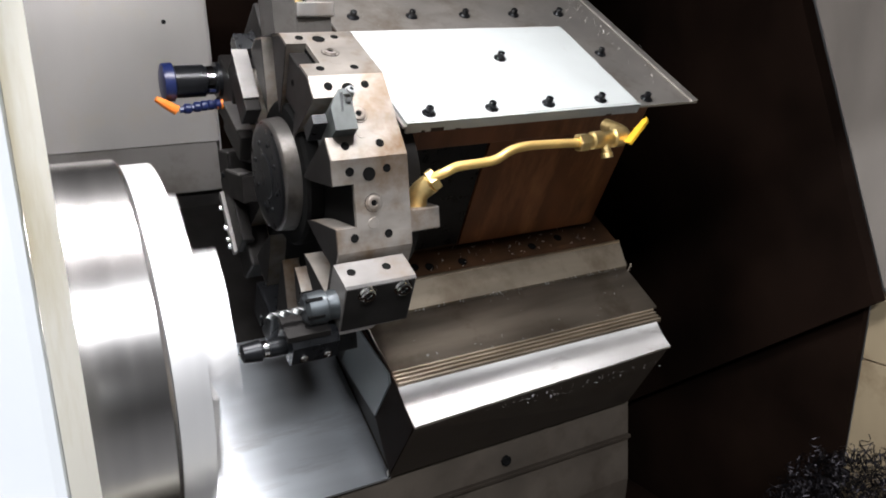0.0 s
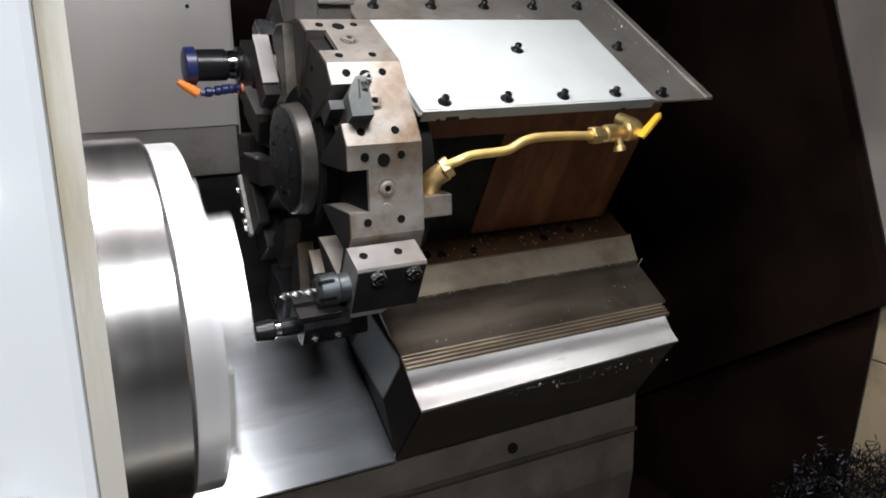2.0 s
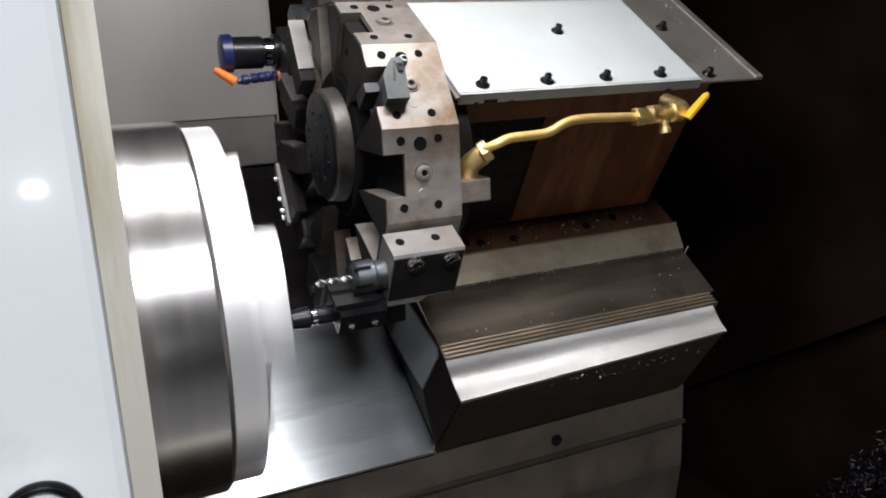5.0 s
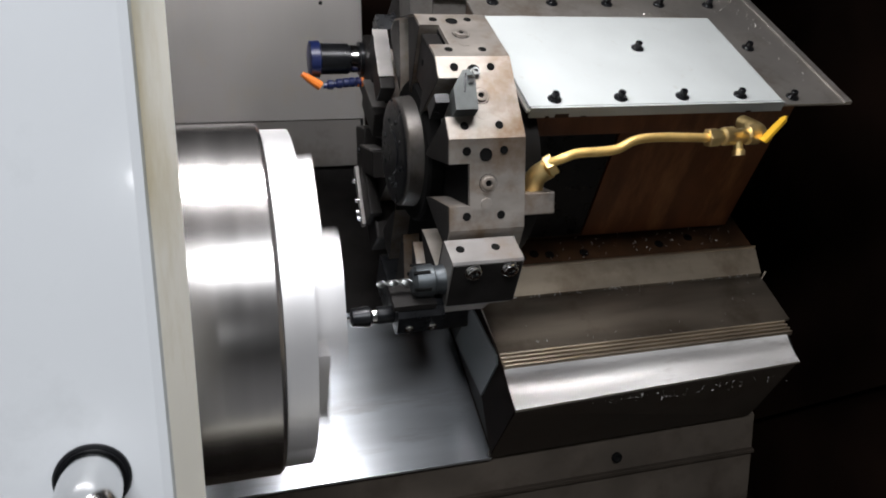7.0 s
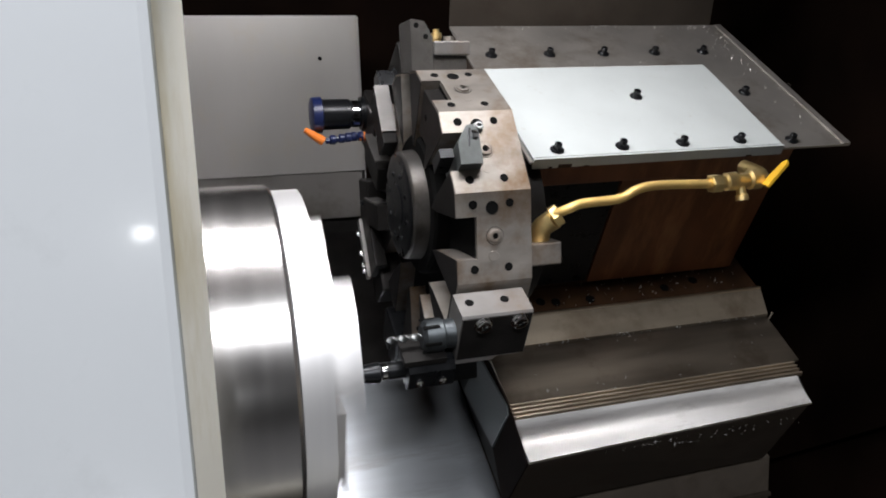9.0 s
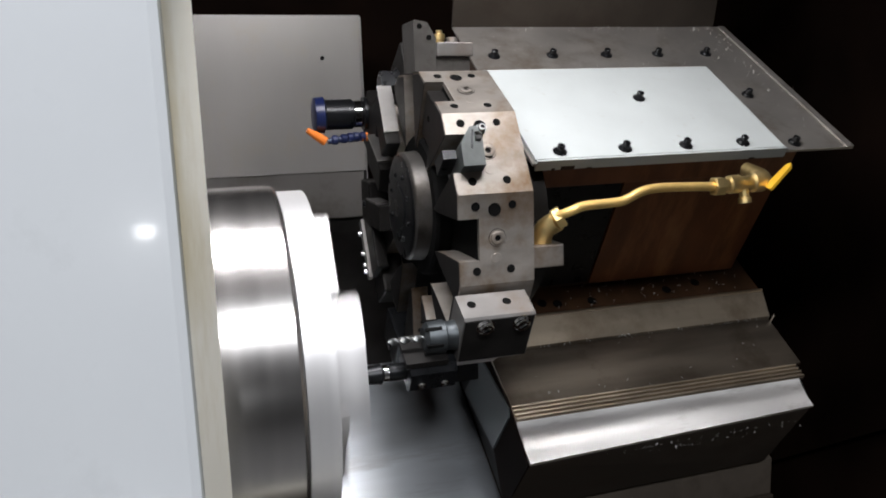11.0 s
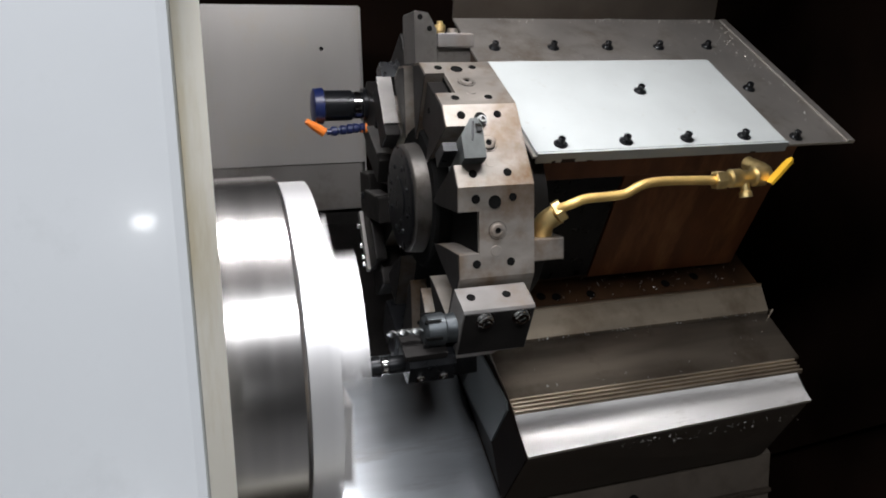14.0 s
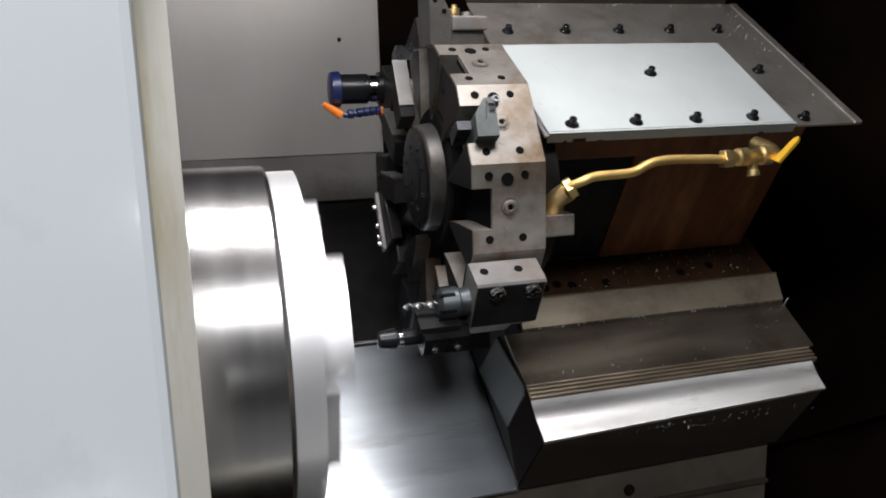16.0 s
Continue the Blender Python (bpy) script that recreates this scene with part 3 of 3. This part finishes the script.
# black sheet over the disc front, painting the shade in the slots
part("slot_floor", prism([(YT + (y - YT) * 0.97, ZT + (z - ZT) * 0.97) for y, z in outline], XS - 0.0009, XS - 0.0002), HOLE, turret, "slot floors blackened as shade")
for k in range(12):
    d = 30 * k + 15
    pts = [rim(30 * k, 0.0245, RT), rim(d, 0, RT / math.cos(radians(15))), rim(30 * k + 30, -0.0245, RT), rim(30 * k + 30, -0.0245, 0.125), rim(d, 0, 0.104), rim(30 * k, 0.0245, 0.125)]
    part("land", prism(pts, XF, XS - 0.0001, 0.0004), GROUND, turret)
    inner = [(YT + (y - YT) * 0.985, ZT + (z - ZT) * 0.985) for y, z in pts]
    # thin dark skin: shade painted on the fronts of the ground lands
    part("land_face", prism(inner, XF - 0.0007, XF - 0.0001), DARKSTEEL, turret, "front face coloured as in shade")
# black disc in the cavity round the hub, whose shade it paints
part("hub_gap_shade", turned([(0.0, 0.090), (0.004, 0.094), (0.020, 0.094)], (XF + 0.002, HY, HZ), (1, 0, 0), 64), HOLE, turret, smooth=True)
hub = part("hub", turned([(0.001, 0.066), (0.003, 0.070), (0.005, 0.072), (0.026, 0.074), (0.028, 0.070)], (XF - 0.021, HY, HZ), (1, 0, 0), 64), HUBSTEEL, turret, "round hub cover with grey rim", True)
part("hub_face", turned([(0, 0.058), (0.0005, 0.066), (0.0015, 0.069), (0.003, 0.066)], (XF - 0.0218, HY, HZ), (1, 0, 0), 64), BLACK, hub, "dark hub face", True)
part("hub_boss", turned([(0, 0.028), (0.002, 0.030), (0.003, 0.030)], (XF - 0.0235, HY, HZ), (1, 0, 0), 40), BLACK, hub, "", True)
for k in range(8):
    a = radians(45 * k + 20)
    cap_screw("hub_screw", hub, (XF - 0.0218, HY - 0.044 * math.cos(a), HZ + 0.044 * math.sin(a)), (-1, 0, 0), 0.0034, 0.002, BLACK)
part("turret_neck", turned([(0, 0.13), (0.05, 0.13), (0.05, 0.11)], (XB, YT, ZT), (1, 0, 0), 48), DARKSTEEL, turret, smooth=True)
for deg in (90, 60, 30, 0, -30):
    m, n = station(deg), station(deg).to_3x3() @ Vector((0, 0, 1))
    for x, w, r in ((0.3695, 0.0385, 0.0052), (0.3925, 0.0340, 0.0078), (0.4145, 0.0385, 0.0048), (0.3695, -0.0365, 0.0050), (0.4115, -0.0365, 0.0050)):
        if deg != -30:
            hole(turret, m @ Vector((x, w, RT)), n, r)
    if deg in (60, 30, 0):
        part("bolt_seat", turned([(0, 0.0108), (0.0004, 0.0106), (0.0004, 0.003)], m @ Vector((0.3955, 0.001, RT)), n, 24), HOLE, turret)
        cap_screw("clamp_bolt", turret, m @ Vector((0.3955, 0.001, RT)), n, 0.0082, 0.003, GROUND)
        part("plug", turned([(0, 0.0065), (0.0004, 0.0062)], m @ Vector((0.3935, -0.0225, RT)), n, 20), GROUND, turret)
movers_slide.append(turret)


def holder(name, label, deg, x0, x1, w0, w1, r0, r1, mat, chamfer=0.003):
    base = station(deg) @ Vector(((x0 + x1) / 2, (w0 + w1) / 2, r0))
    t = thing(name, base, label, "tool holder", "tools on the turret")
    part("block", box(x0, x1, w0, w1, r0, r1, chamfer, station(deg)), mat, t)
    movers_slide.append(t)
    return t


def on(deg, x, w, r):
    return station(deg) @ Vector((x, w, r))


def wear_plate(t, deg):
    """The ground plate on the flank of a holder, with the dark key block behind it."""
    key = part("key_block", box(0.3265, 0.3480, -0.0088, 0.030, 0.114, 0.200, 0.002, station(deg)), DARKSTEEL, t)
    part("wear_plate", box(0.3260, 0.3478, -0.0122, -0.0090, 0.131, 0.206, 0.0006, station(deg)), WEAR, key, "bright ground wear plate")


# collet holder at the working station, with the twist drill and, outside it, the small drill in use
D = -30
n_out, n_up = station(D).to_3x3() @ Vector((0, 0, 1)), station(D).to_3x3() @ Vector((0, 1, 0))
collet = holder("collet_tool_holder", "steel double collet holder with twist drill and small drill", D, 0.350, 0.424, -0.030, 0.030, RT - 0.02, RT + 0.004, DARKSTEEL, 0.002)
part("holder_body", prism([(0.043, RT + 0.0045), (0.043, 0.2375), (0.0405, 0.240), (-0.024, 0.240), (-0.042, 0.226), (-0.042, RT + 0.0045)], 0.342, 0.428, 0.0030, station(D)), WEAR, collet)
# thin dark sheet that paints shade on the holder's front
part("front_shade", prism([(0.0400, 0.2402), (0.0400, 0.2414), (-0.0235, 0.2414), (-0.0235, 0.2402)], 0.3435, 0.4265, 0.0003, station(D)), DARKSTEEL, collet, "front face coloured as in shade")
for x in (0.357, 0.400):
    hole(collet, on(D, x, 0.0432, 0.217), n_up, 0.0052)
for x in (0.368, 0.412):
    cap_screw("holder_screw", collet, on(D, x, 0.0305, 0.2415), n_out, 0.0088, 0.006, CHROME)
nut = part("collet_nut", turned([(0, 0.013), (0.004, 0.0185), (0.024, 0.0195), (0.026, 0.017), (0.030, 0.017), (0.040, 0.018)], on(D, 0.304, 0.0, 0.2195), (1, 0, 0), 28), NUT, collet, "slotted grey collet nut", True)
for k in range(6):
    a = radians(60 * k + 15)
    c = Vector(on(D, 0.315, 0.0, 0.2195)) + Vector((0, 0.0188 * math.cos(a), 0.0188 * math.sin(a)))
    part("slot", box(-0.011, 0.008, -0.0018, 0.0018, -0.0015, 0.0015, 0, Matrix.Translation(c) @ Euler((a - radians(90), 0, 0)).to_matrix().to_4x4()), HOLE, nut)
bm = bmesh.new()
c0, prev = Vector(on(D, 0.262, 0.0, 0.2195)), None
for k in range(40):
    x, a = 0.046 * k / 39, 9.5 * k / 39
    r = 0.0042 * min(1.0, 0.05 + k / 5)
    ring = [bm.verts.new(c0 + Vector((x, r * f * math.cos(a + g), r * f * math.sin(a + g)))) for g, f in ((0, 1), (0.7, 1), (1.5, 0.45), (math.pi, 1), (math.pi + 0.7, 1), (math.pi + 1.5, 0.45))]
    if prev:
        for i in range(6):
            bm.faces.new((prev[i - 1], prev[i], ring[i], ring[i - 1]))
    prev = ring
part("twist_drill", bm, CARBIDE, collet, "bright fluted twist drill")
part("outer_arm", prism([(-0.0615, 0.198), (-0.0435, 0.198), (-0.022, 0.205), (-0.022, 0.240), (-0.030, 0.248), (-0.0555, 0.248), (-0.0615, 0.242)], 0.286, 0.3415, 0.003, station(D)), BLACK, collet, "black outer arm with set screws")
part("arm_plate", prism([(-0.0215, 0.200), (-0.014, 0.200), (-0.014, 0.244), (-0.0215, 0.244)], 0.280, 0.330, 0.001, station(D)), DARKSTEEL, collet)
for x in (0.300, 0.328):
    cap_screw("set_screw", collet, on(D, x, -0.048, 0.2482), n_out, 0.0042, 0.002, CHROME)
AX = on(D, 0.0, -0.048, 0.2230)
small = part("drill_chuck", turned([(0, 0.006), (0.002, 0.0105), (0.018, 0.0125), (0.022, 0.0125), (0.024, 0.009), (0.032, 0.009), (0.032, 0.0105), (0.070, 0.0105)], (0.2350, AX.y, AX.z), (1, 0, 0), 28), BLACK, collet, "small black drill chuck", True)
part("chuck_ring", turned([(0, 0.0092), (0.0005, 0.0100), (0.006, 0.0100), (0.0065, 0.0092)], (0.2595, AX.y, AX.z), (1, 0, 0), 28), CHROME, small, "chromed ring", True)
part("needle_drill", turned([(0, 0.0002), (0.002, 0.0015), (0.034, 0.0015)], (0.2030, AX.y, AX.z), (1, 0, 0), 10), CHROME, small, "thin drill")

# turning tool in the slot above
turning = thing("turning_tool", on(30, 0.374, 0, 0.17), "grey turning tool clamped in a turret slot", "turning tool", "tools on the turret")
ACROSS = station(30) @ Matrix(((0, 1, 0, 0), (0, 0, 1, 0), (1, 0, 0, 0), (0, 0, 0, 1)))  # outlines of (x, along the rim), carried outwards
part("shank", prism([(0.3575, -0.024), (0.3840, -0.024), (0.3865, 0.016), (0.3815, 0.0265), (0.3730, 0.0255), (0.3660, 0.015), (0.3590, 0.004)], 0.150, 0.212, 0.0025, ACROSS), TOOLSTEEL, turning)
part("flute", prism([(0.3700, -0.002), (0.3722, -0.002), (0.3772, 0.021), (0.3742, 0.021)], 0.2105, 0.2132, 0.0006, ACROSS), BLACK, turning, "dark curved flute")
part("clamp_wedge", prism([(-0.014, 0.17), (0.003, 0.17), (0.001, 0.203), (-0.010, 0.203)], 0.338, 0.3545, 0.001, station(30)), BLACK, turning)
cap_screw("wedge_screw", turning, on(30, 0.393, 0.0300, 0.1970), station(30).to_3x3() @ Vector((0, 0, 1)), 0.0050, 0.006, CARBIDE)
part("insert", prism([(0.008, 0.2145), (0.015, 0.2095), (0.018, 0.2135), (0.011, 0.2185)], 0.377, 0.3835, 0.0006, station(30)), CHROME, turning)
movers_slide.append(turning)

# holder with the blue cap and the coolant nozzle
D = 150
boring = holder("capped_tool_holder", "dark tool holder with blue capped tool and orange nozzle", D, 0.338, 0.420, -0.046, 0.046, RT + 0.0005, 0.285, DARKSTEEL, 0.004)
wear_plate(boring, D)
BX = on(D, 0, 0.0, 0.2660) + Vector((0, 0, 0.012))
capped = part("tool_barrel", turned([(0, 0.024), (0.052, 0.024), (0.052, 0.0205), (0.070, 0.0205), (0.070, 0.026), (0.080, 0.026)], (0.262, BX.y, BX.z), (1, 0, 0), 36), BLACK, boring, "black ribbed barrel", True)
part("cap", turned([(0, 0.022), (0.002, 0.0275), (0.016, 0.0285), (0.018, 0.024)], (0.253, BX.y, BX.z), (1, 0, 0), 36), BLUE, capped, "blue plastic cap", True)
part("ring", turned([(0, 0.0215), (0.010, 0.0215)], (0.318, BX.y, BX.z), (1, 0, 0), 36), CHROME, capped, "bright ring", True)
hose = [(0.338, BX.y - 0.012, BX.z - 0.036), (0.318, BX.y - 0.014, BX.z - 0.036), (0.298, BX.y - 0.014, BX.z - 0.038), (0.272, BX.y - 0.014, BX.z - 0.041)]
arm = part("nozzle_hose", tube(smoothed(hose, 3), 0.0048, 10), BLUE, boring, "blue jointed coolant hose", True)
for p in smoothed(hose, 2)[1:-1]:
    part("link", turned([(-0.006, 0.005), (-0.004, 0.0076), (0.003, 0.0076), (0.006, 0.005)], p, (1, 0, -0.06), 14), BLUE, arm, "", True)
part("nozzle", turned([(0, 0.0075), (0.018, 0.0065), (0.034, 0.0042), (0.034, 0.002)], (0.268, BX.y - 0.014, BX.z - 0.041), (-0.82, -0.1, 0.55), 16), ORANGE, arm, "orange nozzle tip", True)
part("hose_socket", turned([(0, 0.0075), (0.010, 0.0075)], (0.326, BX.y - 0.013, BX.z - 0.036), (1, 0, 0), 14), ORANGE, arm, "orange socket", True)
cap_screw("holder_screw", boring, on(D, 0.352, -0.030, 0.2852), station(D).to_3x3() @ Vector((0, 0, 1)), 0.006, 0.005, CHROME)

# upright block holder on the top station
D = 90
top = holder("block_tool_holder", "dark steel block holder with fittings on the top station", D, 0.375, 0.4235, -0.05, 0.03, RT + 0.0185, 0.2325, WEAR, 0.002)
UPRIGHT = station(D) @ Matrix(((0, 1, 0, 0), (1, 0, 0, 0), (0, 0, 1, 0), (0, 0, 0, 1)))
part("side_plate", prism([(0.346, RT + 0.0005), (0.3745, RT + 0.0005), (0.3745, 0.238), (0.364, 0.257), (0.348, 0.260), (0.346, 0.258)], -0.046, 0.010, 0.0015, UPRIGHT), HUBSTEEL, top)
part("foot", box(0.375, 0.420, -0.045, 0.045, RT + 0.0005, RT + 0.018, 0.001, station(D)), HUBSTEEL, top)
part("brass_fitting", turned([(0, 0.006), (0.006, 0.006), (0.007, 0.0075), (0.014, 0.0075), (0.015, 0.004), (0.019, 0.004)], on(D, 0.3935, 0.0, 0.2325), station(D).to_3x3() @ Vector((0, 0, 1)), 14), BRASSF, top, smooth=True)
for x in (0.412, 0.382):
    part("bushing", turned([(0, 0.0075), (0.010, 0.0075), (0.010, 0.004), (0.004, 0.004)], on(D, x, 0.004, 0.2325), station(D).to_3x3() @ Vector((0, 0, 1)), 18), GROUND, top, smooth=True)
for x, r in ((0.3535, 0.252), (0.3655, 0.238)):
    hole(top, on(D, x, -0.0462, r), (0, -1, 0), 0.0034)

# holders on the far side of the turret
for D, mat, x0, label in ((120, DARKSTEEL, 0.364, "dark square-shank tool holder on the turret"), (60, DARKSTEEL, 0.352, "short dark filler block in a turret slot"), (180, DARKSTEEL, 0.330, "dark square tool holder at the back of the turret"),
                          (-150, DARKSTEEL, 0.338, "dark oily holder with a bright screwed clamp plate"), (-120, BLACK, 0.336, "black tool holder on the lower stations"), (-90, BLACK, 0.345, "black steel tool holder under the turret")):
    if D == 60:
        t = holder("filler_block", label, D, x0, 0.374, -0.022, 0.022, 0.125, 0.186, mat, 0.002)
        hole(t, on(D, x0, 0.0, 0.158), (-1, 0, 0), 0.004)
        continue
    t = holder("tool_holder", label, D, x0, 0.425, -0.038, 0.038, RT + 0.0005, 0.226 if D == -90 else 0.262, mat, 0.004)
    if D != -150:
        cap_screw("clamp_screw", t, on(D, x0, 0.0, 0.212 if D == -90 else 0.236), (-1, 0, 0), 0.005, 0.004)
    if D == 180:
        wear_plate(t, D)
    if D == 120:
        wear_plate(t, D)
        part("tool_shank", box(x0 - 0.030, x0 + 0.02, -0.0125, 0.0125, 0.205, 0.230, 0.001, station(D)), BLACK, t)
    if D == -150:
        part("clamp_body", box(0.3290, 0.3480, -0.096, 0.002, 0.180, 0.234, 0.002, station(D)), DARKSTEEL, t)
        part("clamp_plate", box(0.3225, 0.3285, -0.098, 0.004, 0.222, 0.236, 0.0008, station(D)), WEAR, t, "bright clamp plate")
        for w in (-0.074, -0.040, -0.020, -0.009):
            cap_screw("clamp_screw", t, on(D, 0.3224, w, 0.229), (-1, 0, 0), 0.0045, 0.006, CHROME)

# ---- swarf in the pan ----
rng = random.Random(9)
bm = bmesh.new()
for _ in range(2600):
    u, v = rng.random(), rng.random()
    x, y = 1.08 + 0.26 * u, 0.52 + 0.36 * v
    at = Vector((x, y, 0.47 + max(0.02, 0.40 - 0.6 * abs(x - 1.27) - 0.5 * abs(y - 0.74)) * rng.random() ** 0.35))
    q = Euler((rng.uniform(0, 6), rng.uniform(0, 6), rng.uniform(0, 6))).to_matrix()
    r, w, prev = rng.uniform(0.004, 0.014), rng.uniform(0.001, 0.003), None
    for k in range(11):
        a = k * 0.75
        p = [bm.verts.new(at + q @ Vector((r * math.cos(a), r * math.sin(a), 0.0035 * a + w * s))) for s in (0, 1)]
        if prev:
            bm.faces.new((prev[0], prev[1], p[1], p[0]))
        prev = p
swarf = part("swarf_pile", bm, SWARF, None)
tagged(swarf, "tangled heap of dark curly metal swarf in the pan", "swarf", "", "stuff")


# ---- what moves ----
FEED = [(0.0, 0.0195), (1.0, 0.0184), (2.0, 0.0172), (2.8, 0.0165), (2.9, 0.0205), (3.0, 0.0230), (3.1, 0.0195), (3.2, 0.0172), (3.3, 0.0165), (5.5, 0.0128), (5.8, 0.0122), (5.9, 0.0150),
        (6.0, 0.0235), (6.1, 0.0265), (6.2, 0.0225), (6.4, 0.0160), (6.6, 0.0114), (7.0, 0.0106), (8.0, 0.0086), (8.9, 0.0068), (9.0, 0.0075), (9.1, 0.0160), (9.2, 0.0260), (9.3, 0.0270), (9.5, 0.0072), (11.5, 0.0044),
        (12.0, 0.0036), (12.2, 0.0055), (12.4, 0.0250), (12.5, 0.0272), (12.6, 0.0185), (12.7, 0.0045), (13.0, 0.0042), (14.0, 0.0022), (15.0, -0.0005), (15.2, 0.0), (15.4, 0.0200),
        (15.5, 0.0260), (15.6, 0.0290), (16.0, 0.0370)]
CLIMB = {15.8: 0.009, 16.0: 0.0195}
# the way a jaw points when the spindle has made its whole thirds of a turn; the spindle makes 400 turns a minute
PHASE = [(0.0, 20), (0.5, 23), (1.0, 26), (1.5, 15), (2.0, 25), (2.5, 25), (3.0, 27), (5.5, 9), (6.0, 17), (6.5, 14), (7.0, 12), (7.5, 12), (8.0, 15), (8.5, 17), (9.0, 17),
         (11.5, 9), (12.0, 26), (12.5, 28), (13.0, 26), (13.5, 26), (14.0, 25), (14.5, 10), (15.0, 12), (15.5, 17), (16.0, 19)]


def motions():
    times = sorted({t for t, _ in FEED} | set(CLIMB))
    feed = {t: float(np.interp(t, [p[0] for p in FEED], [p[1] for p in FEED])) for t in times}
    for ob in movers_x:
        at = ob.location.copy()
        walk(ob, [(t, pose(at.x + feed[t], at.y, at.z)) for t in times])
    for ob in movers_slide:
        at = ob.location.copy()
        walk(ob, [(t, pose(at.x + feed[t], at.y + AY * CLIMB.get(t, 0.0), at.z + AZ * CLIMB.get(t, 0.0))) for t in times])
    for ob in (chuck, work):
        walk(ob, [(k / FPS, pose(XK, YK, ZK, 80.0 * k - float(np.interp(k / FPS, [p[0] for p in PHASE], [p[1] for p in PHASE])))) for k in range(16 * FPS + 1)])


motions()
